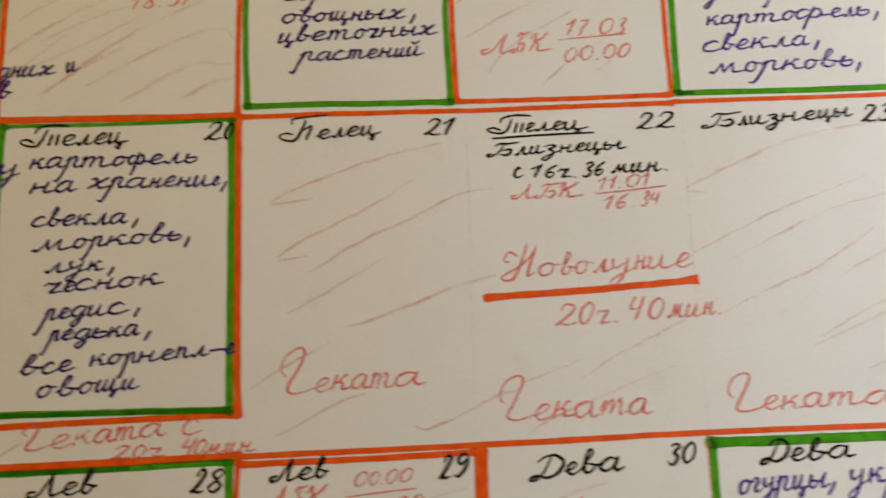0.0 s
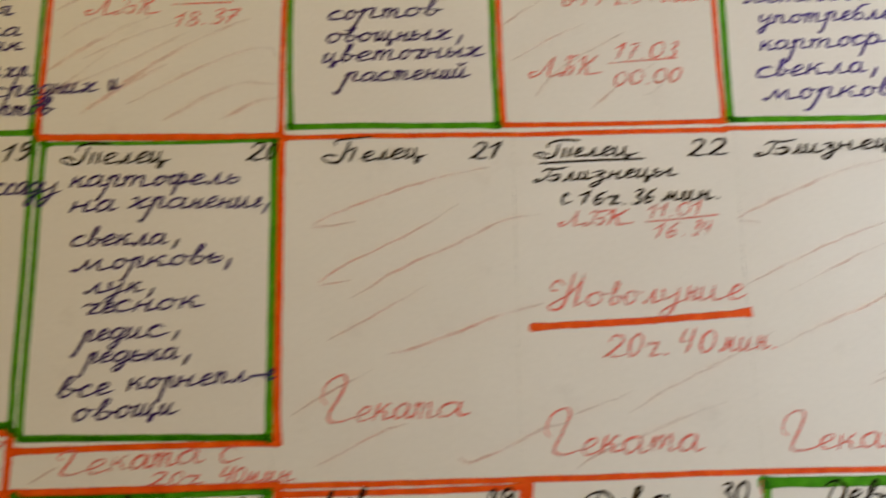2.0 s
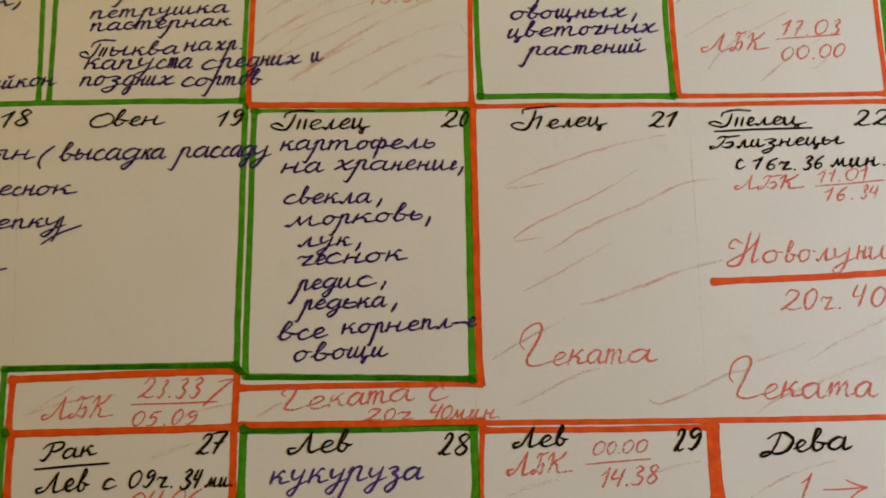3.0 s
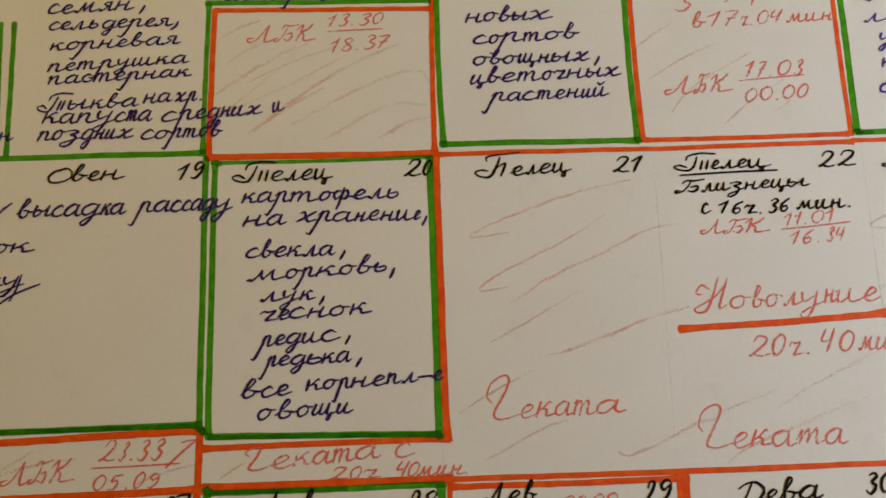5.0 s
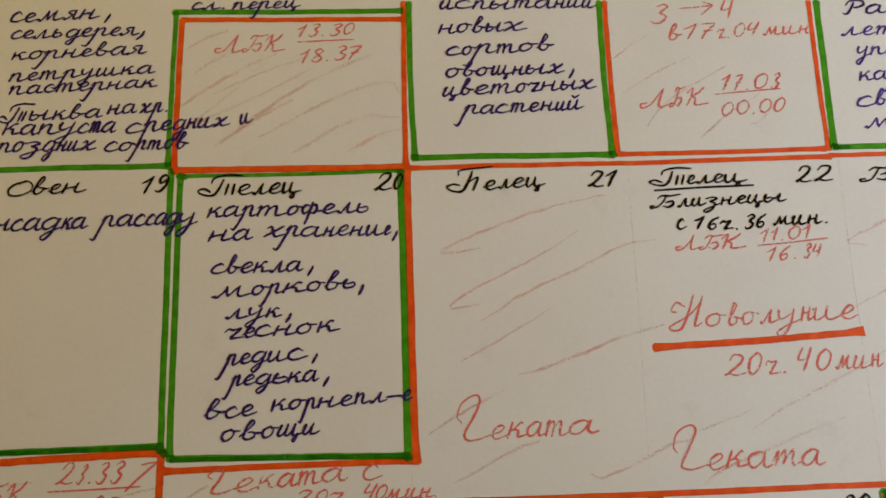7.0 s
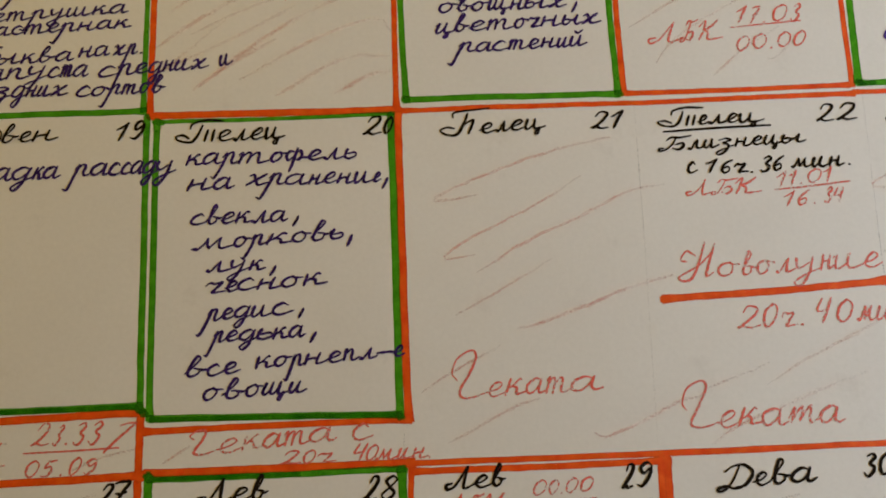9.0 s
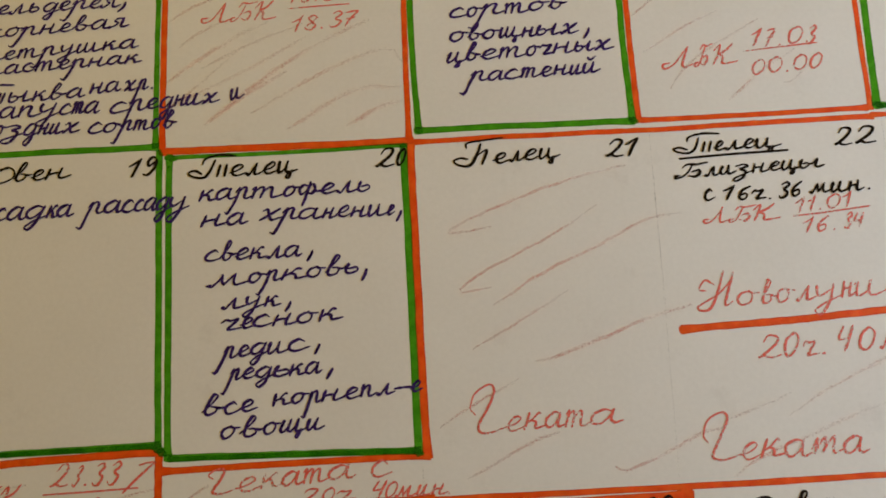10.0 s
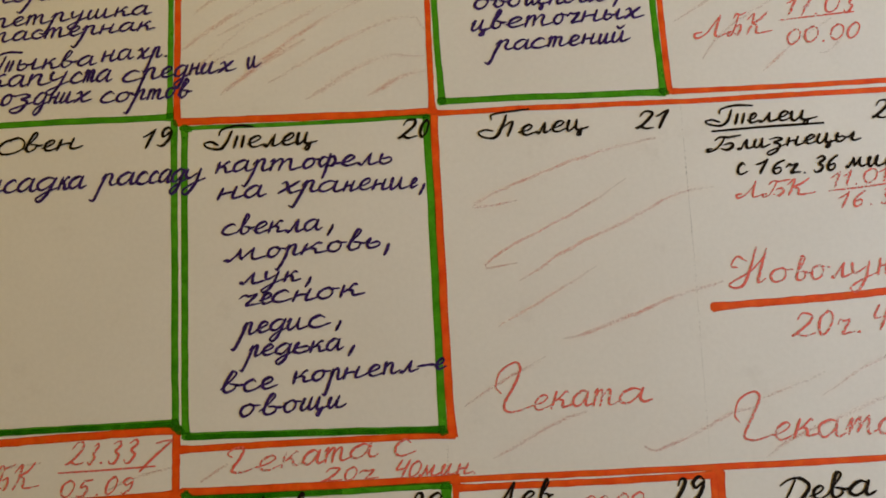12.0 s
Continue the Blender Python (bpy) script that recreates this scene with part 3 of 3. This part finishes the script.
bar(GREY, 0.34, (157.7, 34.9), (156.9, 0.8), (155.7, -38.3), (155.1, -75.2))
bar(GREY, 0.34, (-113.8, -1.6), (-110.2, -33.9), (-106.9, -63.7))
bar(GREY, 0.34, (1.2, -69.4), (1.1, -72.5), (1.1, -75.6))

# borders that the marker went over twice
bar(GREEN, 1.05, (-51.8, -66.7), (-25.7, -66.5), (0.4, -66.5))
bar(GREEN, 1.05, (-107.9, -65.4), (-81.4, -64.7), (-54.4, -64.0))
bar(GREEN, 0.90, (-51.2, -78.6), (-35.0, -78.3), (-20.0, -78.0))
bar(GREEN, 0.95, (103.2, 4.1), (104.8, 4.1), (106.8, 4.15))
bar(ORANGE, 0.95, (0.9, -31.0), (1.5, -50.0), (2.1, -67.8))

# ink pools where the marker paused at a corner
for x, y, wide in ((-54.2, -64.5, 2.1), (-53.4, -65.3, 1.7), (-106.6, -79.8, 2.2), (-51.6, -78.3, 1.9), (0.3, -66.8, 1.6), (2.0, 2.9, 1.5), (49.8, 3.0, 1.7), (103.6, 4.1, 1.5), (-53.7, -1.2, 1.6), (103.3, -75.9, 1.6)):
    blot(GREEN, wide, x, y)
blot(ORANGE, 1.7, 0.2, 0.6)
blot(ORANGE, 1.7, -53.6, -78.4)

# colour pencil hatching
crayon(CRAYON, 0.83, (17.1, -19.8), (11.0, -20.8), (7.8, -20.5), (13.0, -17.8), (22.9, -13.8), (33.4, -10.3), (43.3, -7.9), (47.4, -7.3))
crayon(CRAYON, 0.69, (16.7, -33.1), (9.8, -33.9), (14.4, -30.1), (22.0, -26.4), (33.3, -20.5), (40.1, -16.0))
crayon(CRAYON, 0.83, (17.3, -36.8), (28.4, -30.1), (40.5, -24.7), (47.6, -20.9), (53.1, -18.9), (58.5, -18.3))
crayon(CRAYON, 0.69, (12.5, -46.0), (23.7, -39.8), (33.1, -34.3))
crayon(CRAYON, 0.97, (25.6, -49.0), (28.6, -48.5), (39.7, -44.6), (48.9, -41.1), (58.8, -38.2))
crayon(CRAYON, 0.69, (5.0, -61.8), (11.0, -58.1), (15.8, -55.6), (21.5, -52.7))
crayon(CRAYON, 0.83, (10.5, -72.3), (19.0, -67.9), (23.1, -65.7), (29.4, -63.5))
crayon(CRAYON, 0.83, (40.4, -70.8), (42.9, -71.4), (49.2, -69.1), (57.7, -65.0), (62.7, -63.6))
crayon(FAINT, 0.69, (64.4, -61.9), (69.8, -60.0), (77.2, -57.1))
crayon(FAINT, 0.97, (64.2, -73.2), (70.0, -69.6), (81.0, -65.3), (87.1, -62.8), (97.0, -59.3))
crayon(FAINT, 0.69, (89.0, -54.5), (99.2, -49.6), (108.3, -44.7))
crayon(FAINT, 0.69, (76.4, -61.7), (86.5, -55.7), (96.6, -51.5))
crayon(FAINT, 0.83, (109.3, -47.8), (119.7, -42.8), (131.6, -37.8), (145.2, -29.4))
crayon(FAINT, 0.97, (107.3, -20.2), (103.2, -19.2), (114.2, -13.8), (129.1, -7.7), (146.6, -4.3), (160.1, -3.0))
crayon(FAINT, 0.69, (103.2, -34.4), (122.4, -25.3), (145.3, -16.7))
crayon(FAINT, 0.69, (112.7, -35.7), (132.7, -26.0), (150.1, -20.8), (164.7, -16.1))
crayon(FAINT, 0.56, (125.6, -40.9), (137.0, -34.6), (145.3, -29.1))
crayon(FAINT, 0.83, (137.1, -39.5), (149.9, -33.3), (163.2, -28.2))
crayon(FAINT, 0.69, (128.0, -55.8), (141.7, -49.9), (161.5, -41.2))
crayon(FAINT, 0.56, (130.1, -53.6), (139.4, -48.6), (148.7, -44.3))
crayon(FAINT, 0.69, (139.3, -61.0), (149.7, -56.8), (159.8, -53.8))
crayon(FAINT, 0.97, (-55.7, 32.4), (-51.4, 35.2), (-45.1, 37.9))
crayon(FAINT, 0.97, (-53.2, 25.6), (-49.5, 28.6), (-42.7, 32.1))
crayon(FAINT, 1.35, (-55.4, 17.4), (-47.7, 22.9), (-39.6, 27.8), (-32.7, 31.1))
crayon(FAINT, 0.97, (-47.6, 20.3), (-36.7, 25.8), (-24.2, 30.2))
crayon(FAINT, 1.35, (-45.1, 7.5), (-34.8, 15.9), (-22.6, 24.1), (-8.7, 30.5))
crayon(FAINT, 1.35, (-46.4, 6.7), (-38.8, 12.3), (-28.0, 18.5))
crayon(FAINT, 1.16, (-35.8, 8.6), (-25.1, 15.0), (-12.8, 20.9), (-4.4, 23.0), (-1.6, 20.0))
crayon(FAINT, 1.35, (-27.4, 4.6), (-18.0, 10.5), (-9.9, 13.8), (-1.6, 13.4))
crayon(FAINT, 1.35, (-13.8, 5.0), (-7.0, 8.7), (-1.3, 10.3))
crayon(FAINT, 0.72, (51.5, 28.3), (56.2, 32.0), (60.6, 34.7))
crayon(FAINT, 0.72, (53.2, 19.1), (62.7, 24.8), (70.7, 28.6))
crayon(FAINT, 0.72, (58.8, 10.4), (61.9, 14.5), (67.8, 19.2), (79.6, 26.0))
crayon(FAINT, 0.72, (71.5, 7.0), (78.2, 12.8), (87.1, 18.6))
crayon(FAINT, 0.57, (83.5, 10.6), (85.6, 10.9), (89.4, 14.4))
crayon(FAINT, 0.73, (-102.2, -76.2), (-96.8, -72.3), (-91.9, -69.3))
crayon(FAINT, 0.73, (-102.9, -75.9), (-92.8, -72.7), (-81.8, -71.1))
crayon(FAINT, 0.73, (-67.4, -76.6), (-62.4, -74.4), (-54.5, -72.5))
crayon(FAINT, 0.73, (-48.7, -75.5), (-46.2, -74.0), (-43.3, -72.3))
crayon(FAINT, 1.03, (-72.8, -85.0), (-68.1, -83.2), (-61.8, -81.4))
crayon(FAINT, 1.03, (7.7, -92.3), (12.7, -89.9), (19.6, -88.1))
crayon(FAINT, 0.73, (61.4, -91.3), (70.4, -86.4), (80.5, -83.3))
crayon(FAINT, 0.93, (-56.7, 9.7), (-49.3, 15.4), (-38.1, 25.5))
crayon(FAINT, 1.15, (-54.7, 11.4), (-38.6, 18.7), (-23.6, 26.9))
crayon(FAINT, 0.69, (39.1, -87.1), (45.0, -84.9), (50.9, -83.8))

# lines drawn with a pen
pen_line(BLACK, 0.53, (59.2, -6.3), (70.1, -5.7), (82.8, -5.3))
pen_line(BLACK, 0.52, (-98.4, -87.7), (-89.7, -86.8), (-81.5, -86.1))
pen_line(RED, 0.40, (82.2, -20.1), (89.3, -19.5), (98.6, -18.5))
pen_line(RED, 0.39, (-78.0, -73.1), (-67.8, -72.7), (-58.0, -72.2))
pen_line(RED, 0.39, (25.6, -84.9), (32.2, -84.2), (40.0, -83.5))
pen_line(RED, 0.38, (-27.5, 34.2), (-20.1, 34.5), (-13.3, 34.7))
pen_line(RED, 0.38, (75.8, 18.3), (84.4, 19.0), (92.1, 19.6))
pen_line(RED, 0.52, (-61.2, -73.1), (-58.2, -70.2), (-54.6, -67.1))
pen_line(RED, 0.39, (-58.0, -67.7), (-56.4, -67.3), (-54.6, -67.1))
pen_line(RED, 0.39, (77.1, -89.5), (81.7, -89.3), (86.7, -88.8))
pen_line(RED, 0.39, (82.2, -87.4), (84.3, -88.3), (86.6, -88.9))
pen_line(RED, 0.39, (86.6, -88.9), (84.7, -89.7), (82.8, -91.2))
pen_line(RED, 0.38, (69.3, 42.0), (73.3, 42.3), (77.7, 42.7))
pen_line(RED, 0.38, (75.3, 43.7), (76.7, 43.3), (77.7, 42.7))
pen_line(RED, 0.38, (77.7, 42.7), (76.1, 41.4), (74.6, 40.2))
pen_line(BLUE, 0.53, (-119.9, -41.6), (-115.0, -42.1), (-111.6, -41.5))
pen_line(BLUE, 0.53, (-99.3, -28.5), (-100.2, -32.0), (-101.5, -34.8))
pen_line(BLUE, 0.53, (-103.9, -35.5), (-100.3, -33.0), (-94.5, -30.7))

# the writing
word("18", BLACK, -118.2, -5.3, -110.8, -5.1, 2.68, (50,))
word("Овен", BLACK, -95.4, -5.4, -76.7, -4.5, 2.37, (30, 52, 70))
word("19", BLACK, -63.1, -5.1, -56.9, -4.8, 2.58, (50,))
word("Телец", BLACK, -49.8, -5.8, -25.2, -5.6, 2.42, (38, 53, 68, 82))
word("20", BLACK, -7.5, -5.3, -0.8, -4.9, 2.40, (71,))
word("Телец", BLACK, 9.9, -5.9, 33.1, -4.7, 2.28, (37, 53, 66, 81), "Пелец")
word("21", BLACK, 43.4, -5.0, 50.3, -5.0, 2.45, (63,))
word("Телец", BLACK, 58.2, -4.9, 81.3, -4.3, 2.04, (38, 48, 65, 77))
word("22", BLACK, 92.8, -4.6, 101.8, -4.4, 2.27, (51,))
word("Близнецы", BLACK, 57.8, -10.8, 90.1, -9.2, 1.88, (20, 31, 41, 52, 63, 72, 84))
word("с", BLACK, 63.3, -15.9, 65.7, -15.7, 2.22)
word("16ч.", BLACK, 67.9, -16.0, 78.4, -16.1, 1.95, (30, 58, 91))
word("36", BLACK, 79.6, -15.9, 84.8, -15.7, 1.95, (56,))
word("мин.", BLACK, 86.2, -15.2, 99.9, -14.7, 2.00, (34, 61, 91))
word("ЛБК", RED, 63.2, -21.1, 79.4, -20.5, 2.04, (32, 65))
word("11.01", RED, 82.9, -19.3, 95.1, -18.4, 1.85, (24, 40, 56, 84))
word("16.34", RED, 84.1, -23.8, 97.0, -23.0, 1.94, (22, 47, 66, 84))
word("семян", BLUE, -134.3, -14.7, -108.9, -13.7, 2.40)
word("(", BLUE, -108.1, -15.1, -104.5, -14.8, 2.40)
word("высадка", BLUE, -102.2, -14.1, -75.6, -13.6, 2.69, (15, 33, 44, 60, 77, 87))
word("рассаду", BLUE, -72.3, -13.2, -49.4, -12.9, 2.68, (17, 35, 47, 56, 68, 81))
word("чеснок", BLUE, -120.0, -23.3, -96.9, -22.8, 2.35, (15, 32, 42, 58, 75))
word("репку", BLUE, -120.1, -31.8, -98.7, -31.0, 2.23, (20, 39, 59, 77))
word("картофель", BLUE, -47.1, -11.4, -9.1, -10.5, 2.39, (10, 21, 31, 50, 59, 71, 81, 93))
word("на", BLUE, -46.6, -17.3, -36.1, -16.7, 2.48, (57,))
word("хранение,", BLUE, -33.4, -16.4, -1.4, -16.2, 2.32, (15, 27, 43, 53, 63, 75, 88, 94))
word("свекла,", BLUE, -45.3, -25.2, -21.6, -24.5, 2.45, (14, 28, 41, 57, 74, 94))
word("морковь,", BLUE, -44.8, -30.7, -9.3, -28.8, 2.33, (26, 36, 46, 62, 73, 85, 95))
word("лук,", BLUE, -41.6, -35.6, -26.2, -35.3, 2.12, (35, 61, 91))
word("чеснок", BLUE, -41.3, -40.3, -15.2, -38.7, 2.25, (16, 27, 42, 63, 80))
word("редис,", BLUE, -41.0, -46.2, -19.8, -44.7, 2.23, (15, 29, 46, 67, 93))
word("редька,", BLUE, -39.4, -50.9, -17.4, -49.7, 2.22, (12, 26, 43, 58, 74, 94))
word("все", BLUE, -45.1, -58.1, -33.4, -57.3, 2.34, (42, 69))
word("корнепл-е", BLUE, -30.0, -56.5, 1.3, -54.3, 2.20, (13, 24, 33, 48, 59, 70, 82, 93))
word("овощи", BLUE, -40.9, -62.9, -19.1, -61.5, 2.33, (19, 41, 58, 83))
word("ЛБК", RED, -98.1, -76.7, -81.8, -75.6, 2.96, (38, 67))
word("23.33", RED, -76.5, -71.8, -61.7, -71.2, 2.66, (31, 48, 59, 81))
word("05.09", RED, -77.2, -77.9, -62.2, -77.3, 2.03, (22, 48, 61, 81))
word("Геката", RED, -42.9, -74.0, -12.7, -71.4, 2.75, (18, 35, 50, 64, 82), "Ґеката")
word("с", RED, -10.3, -71.6, -5.5, -71.3, 3.11)
word("20ч", RED, -24.2, -76.1, -12.9, -75.6, 1.67, (42, 68))
word("40мин.", RED, -10.0, -75.6, 7.2, -75.1, 1.97)
word("Рак", BLACK, -97.6, -85.8, -84.6, -84.2, 2.20, (42, 71))
word("27", BLACK, -61.9, -83.8, -55.1, -83.5, 2.73, (57,))
word("Лев", BLACK, -97.4, -92.8, -85.5, -92.1, 2.60, (52, 75))
word("с", BLACK, -82.7, -91.7, -79.5, -91.4, 2.23)
word("09ч.", BLACK, -76.5, -91.3, -66.0, -91.1, 2.20, (31, 60, 90))
word("34", BLACK, -64.8, -91.4, -59.8, -91.0, 2.48, (60,))
word("ми.", BLACK, -59.2, -90.9, -52.9, -90.6, 1.84)
word("04.06", RED, -76.5, -96.0, -60.4, -95.0, 2.23)
word("Лев", BLACK, -40.9, -83.6, -26.6, -82.6, 2.72, (48, 75))
word("28", BLACK, -7.2, -83.4, -0.1, -83.2, 2.94, (55,))
word("кукуруза", VIOLET, -45.1, -90.0, -10.7, -88.5, 2.75)
word("Лев", BLACK, 9.8, -81.4, 21.8, -80.8, 2.44, (45, 76))
word("29", BLACK, 45.2, -81.7, 51.6, -81.3, 2.81, (50,))
word("ЛБК", RED, 8.4, -87.4, 22.5, -86.5, 2.80, (37, 62))
word("00.00", RED, 27.4, -82.8, 39.5, -82.1, 1.72, (26, 45, 55, 79))
word("14.38", RED, 28.0, -89.9, 41.2, -88.6, 2.36)
word("Дева", BLACK, 64.3, -82.2, 84.3, -80.7, 2.55, (37, 54, 75))
word("1", RED, 70.9, -91.7, 73.6, -91.6, 3.15)
word("30", BLACK, 93.9, -80.1, 100.0, -79.5, 2.36, (53,))
word("Дева", BLACK, 113.6, -80.1, 133.8, -79.3, 2.54, (31, 48, 73))
word("31", BLACK, 146.7, -80.4, 153.3, -80.2, 2.72, (59,))
word("огурцы,", VIOLET, 107.7, -86.2, 129.0, -85.2, 2.73)
word("укроп", VIOLET, 131.4, -85.0, 152.6, -83.8, 2.85)
word("Близнецы", BLACK, 108.2, -4.8, 143.8, -2.4, 2.09, (24, 32, 44, 53, 67, 78, 88))
word("23", BLACK, 145.8, -3.8, 153.3, -3.7, 2.51, (55,))
word("Близнецы", BLACK, 160.3, -3.9, 196.2, -2.1, 1.98)
word("Новолуние", RED, 59.8, -39.3, 102.9, -37.3, 2.99, (20, 31, 39, 48, 58, 70, 77, 91))
word("20ч.", RED, 71.3, -50.1, 85.4, -49.5, 2.95, (40, 67, 94))
word("40мин.", RED, 88.2, -49.2, 109.0, -48.3, 2.98, (20, 39, 59, 78, 94))
word("Геката", RED, 11.5, -63.5, 42.4, -62.1, 3.06, (22, 35, 49, 62, 80))
word("Геката", RED, 58.7, -70.2, 91.2, -69.3, 3.25, (21, 34, 49, 65, 85))
word("Геката", RED, 108.2, -69.5, 144.7, -68.2, 2.82, (19, 30, 44, 58, 81))
word("ЛБК", RED, -47.9, 31.6, -30.6, 31.9, 2.69, (40, 71))
word("13.30", RED, -27.1, 35.7, -13.0, 36.2, 2.04, (18, 41, 55, 81))
word("18.37", RED, -26.3, 28.4, -11.2, 29.3, 2.35, (18, 42, 55, 80))
word("сл.", BLUE, -55.1, 43.8, -45.5, 43.8, 1.92)
word("перец", BLUE, -44.5, 43.6, -27.3, 44.0, 1.92)
word("испытаний", BLUE, 8.7, 42.9, 48.2, 42.7, 2.39, (10, 21, 32, 47, 61, 73, 82, 91))
word("новых", BLUE, 8.1, 36.1, 30.4, 36.6, 2.47, (22, 38, 54, 74))
word("сортов", BLUE, 10.1, 29.9, 36.9, 31.0, 2.36, (15, 27, 47, 68, 85))
word("овощных,", BLUE, 9.9, 24.1, 41.6, 24.8, 2.34, (13, 24, 36, 52, 63, 80, 96))
word("цветочных", BLUE, 9.2, 18.9, 46.8, 20.4, 2.42, (11, 20, 31, 48, 56, 64, 77, 89))
word("растений", BLUE, 14.2, 14.1, 43.5, 14.9, 2.22, (14, 27, 39, 54, 64, 77, 87))
word("3", RED, 61.6, 37.8, 65.9, 38.2, 3.07)
word("4", RED, 78.9, 38.8, 82.6, 39.4, 3.07)
word("в", RED, 65.5, 33.1, 68.7, 33.3, 2.69)
word("17ч.", RED, 70.0, 33.5, 81.4, 33.5, 2.68, (37, 72, 92))
word("04мин", RED, 82.6, 33.9, 101.9, 34.8, 2.22, (17, 36, 62, 83))
word("ЛБК", RED, 57.6, 14.8, 74.1, 15.7, 2.97, (43, 67))
word("17.03", RED, 77.9, 19.3, 92.4, 19.6, 2.63, (20, 40, 56, 83))
word("00.00", RED, 77.2, 12.5, 93.0, 13.8, 2.23, (24, 47, 60, 82))
word("Ран", BLUE, 110.1, 39.6, 126.5, 40.3, 2.30)
word("летнего", VIOLET, 109.5, 33.7, 139.9, 34.7, 2.22)
word("употребления:", VIOLET, 111.8, 28.2, 157.3, 30.2, 2.22)
word("картофель,", VIOLET, 111.8, 21.4, 153.6, 23.4, 2.37, (9, 18, 28, 45, 53, 72, 80, 88, 97))
word("свекла,", VIOLET, 110.7, 14.6, 138.6, 15.9, 2.52, (15, 27, 40, 58, 77, 94))
word("морковь,", VIOLET, 111.3, 8.9, 147.8, 10.2, 2.50, (24, 34, 48, 63, 73, 87, 96))
word("семян,", BLUE, -100.5, 41.0, -75.5, 41.9, 2.52, (12, 27, 53, 69, 95))
word("сельдерея,", BLUE, -100.4, 36.2, -65.7, 37.1, 2.20)
word("корневая", BLUE, -99.5, 30.5, -65.6, 31.6, 2.13)
word("петрушка", BLUE, -99.3, 24.6, -63.1, 26.3, 2.13)
word("пастернак", BLUE, -98.9, 21.0, -62.1, 22.6, 2.13)
word("Тыква", BLUE, -100.4, 13.7, -75.0, 14.7, 2.27)
word("на", BLUE, -73.5, 15.3, -66.3, 15.8, 2.43, (52,))
word("хр.", BLUE, -65.5, 15.5, -58.1, 16.0, 2.43, (41, 84))
word("капуста", BLUE, -98.8, 10.4, -71.0, 10.6, 2.61, (16, 32, 50, 67, 77, 88))
word("средних", BLUE, -68.4, 10.3, -43.3, 12.0, 2.42, (17, 33, 46, 59, 70, 85))
word("и", BLUE, -41.0, 12.0, -37.8, 12.6, 2.41)
word("поздних", BLUE, -99.4, 5.8, -75.5, 6.1, 2.42, (16, 29, 47, 60, 72, 84))
word("сортов", BLUE, -73.2, 5.7, -53.0, 6.3, 2.41, (18, 36, 51, 72, 85))
word("ейкон", BLUE, -122.4, 4.8, -105.8, 6.1, 2.27)
word("к,", BLUE, -124.8, 27.8, -117.3, 28.8, 2.27)
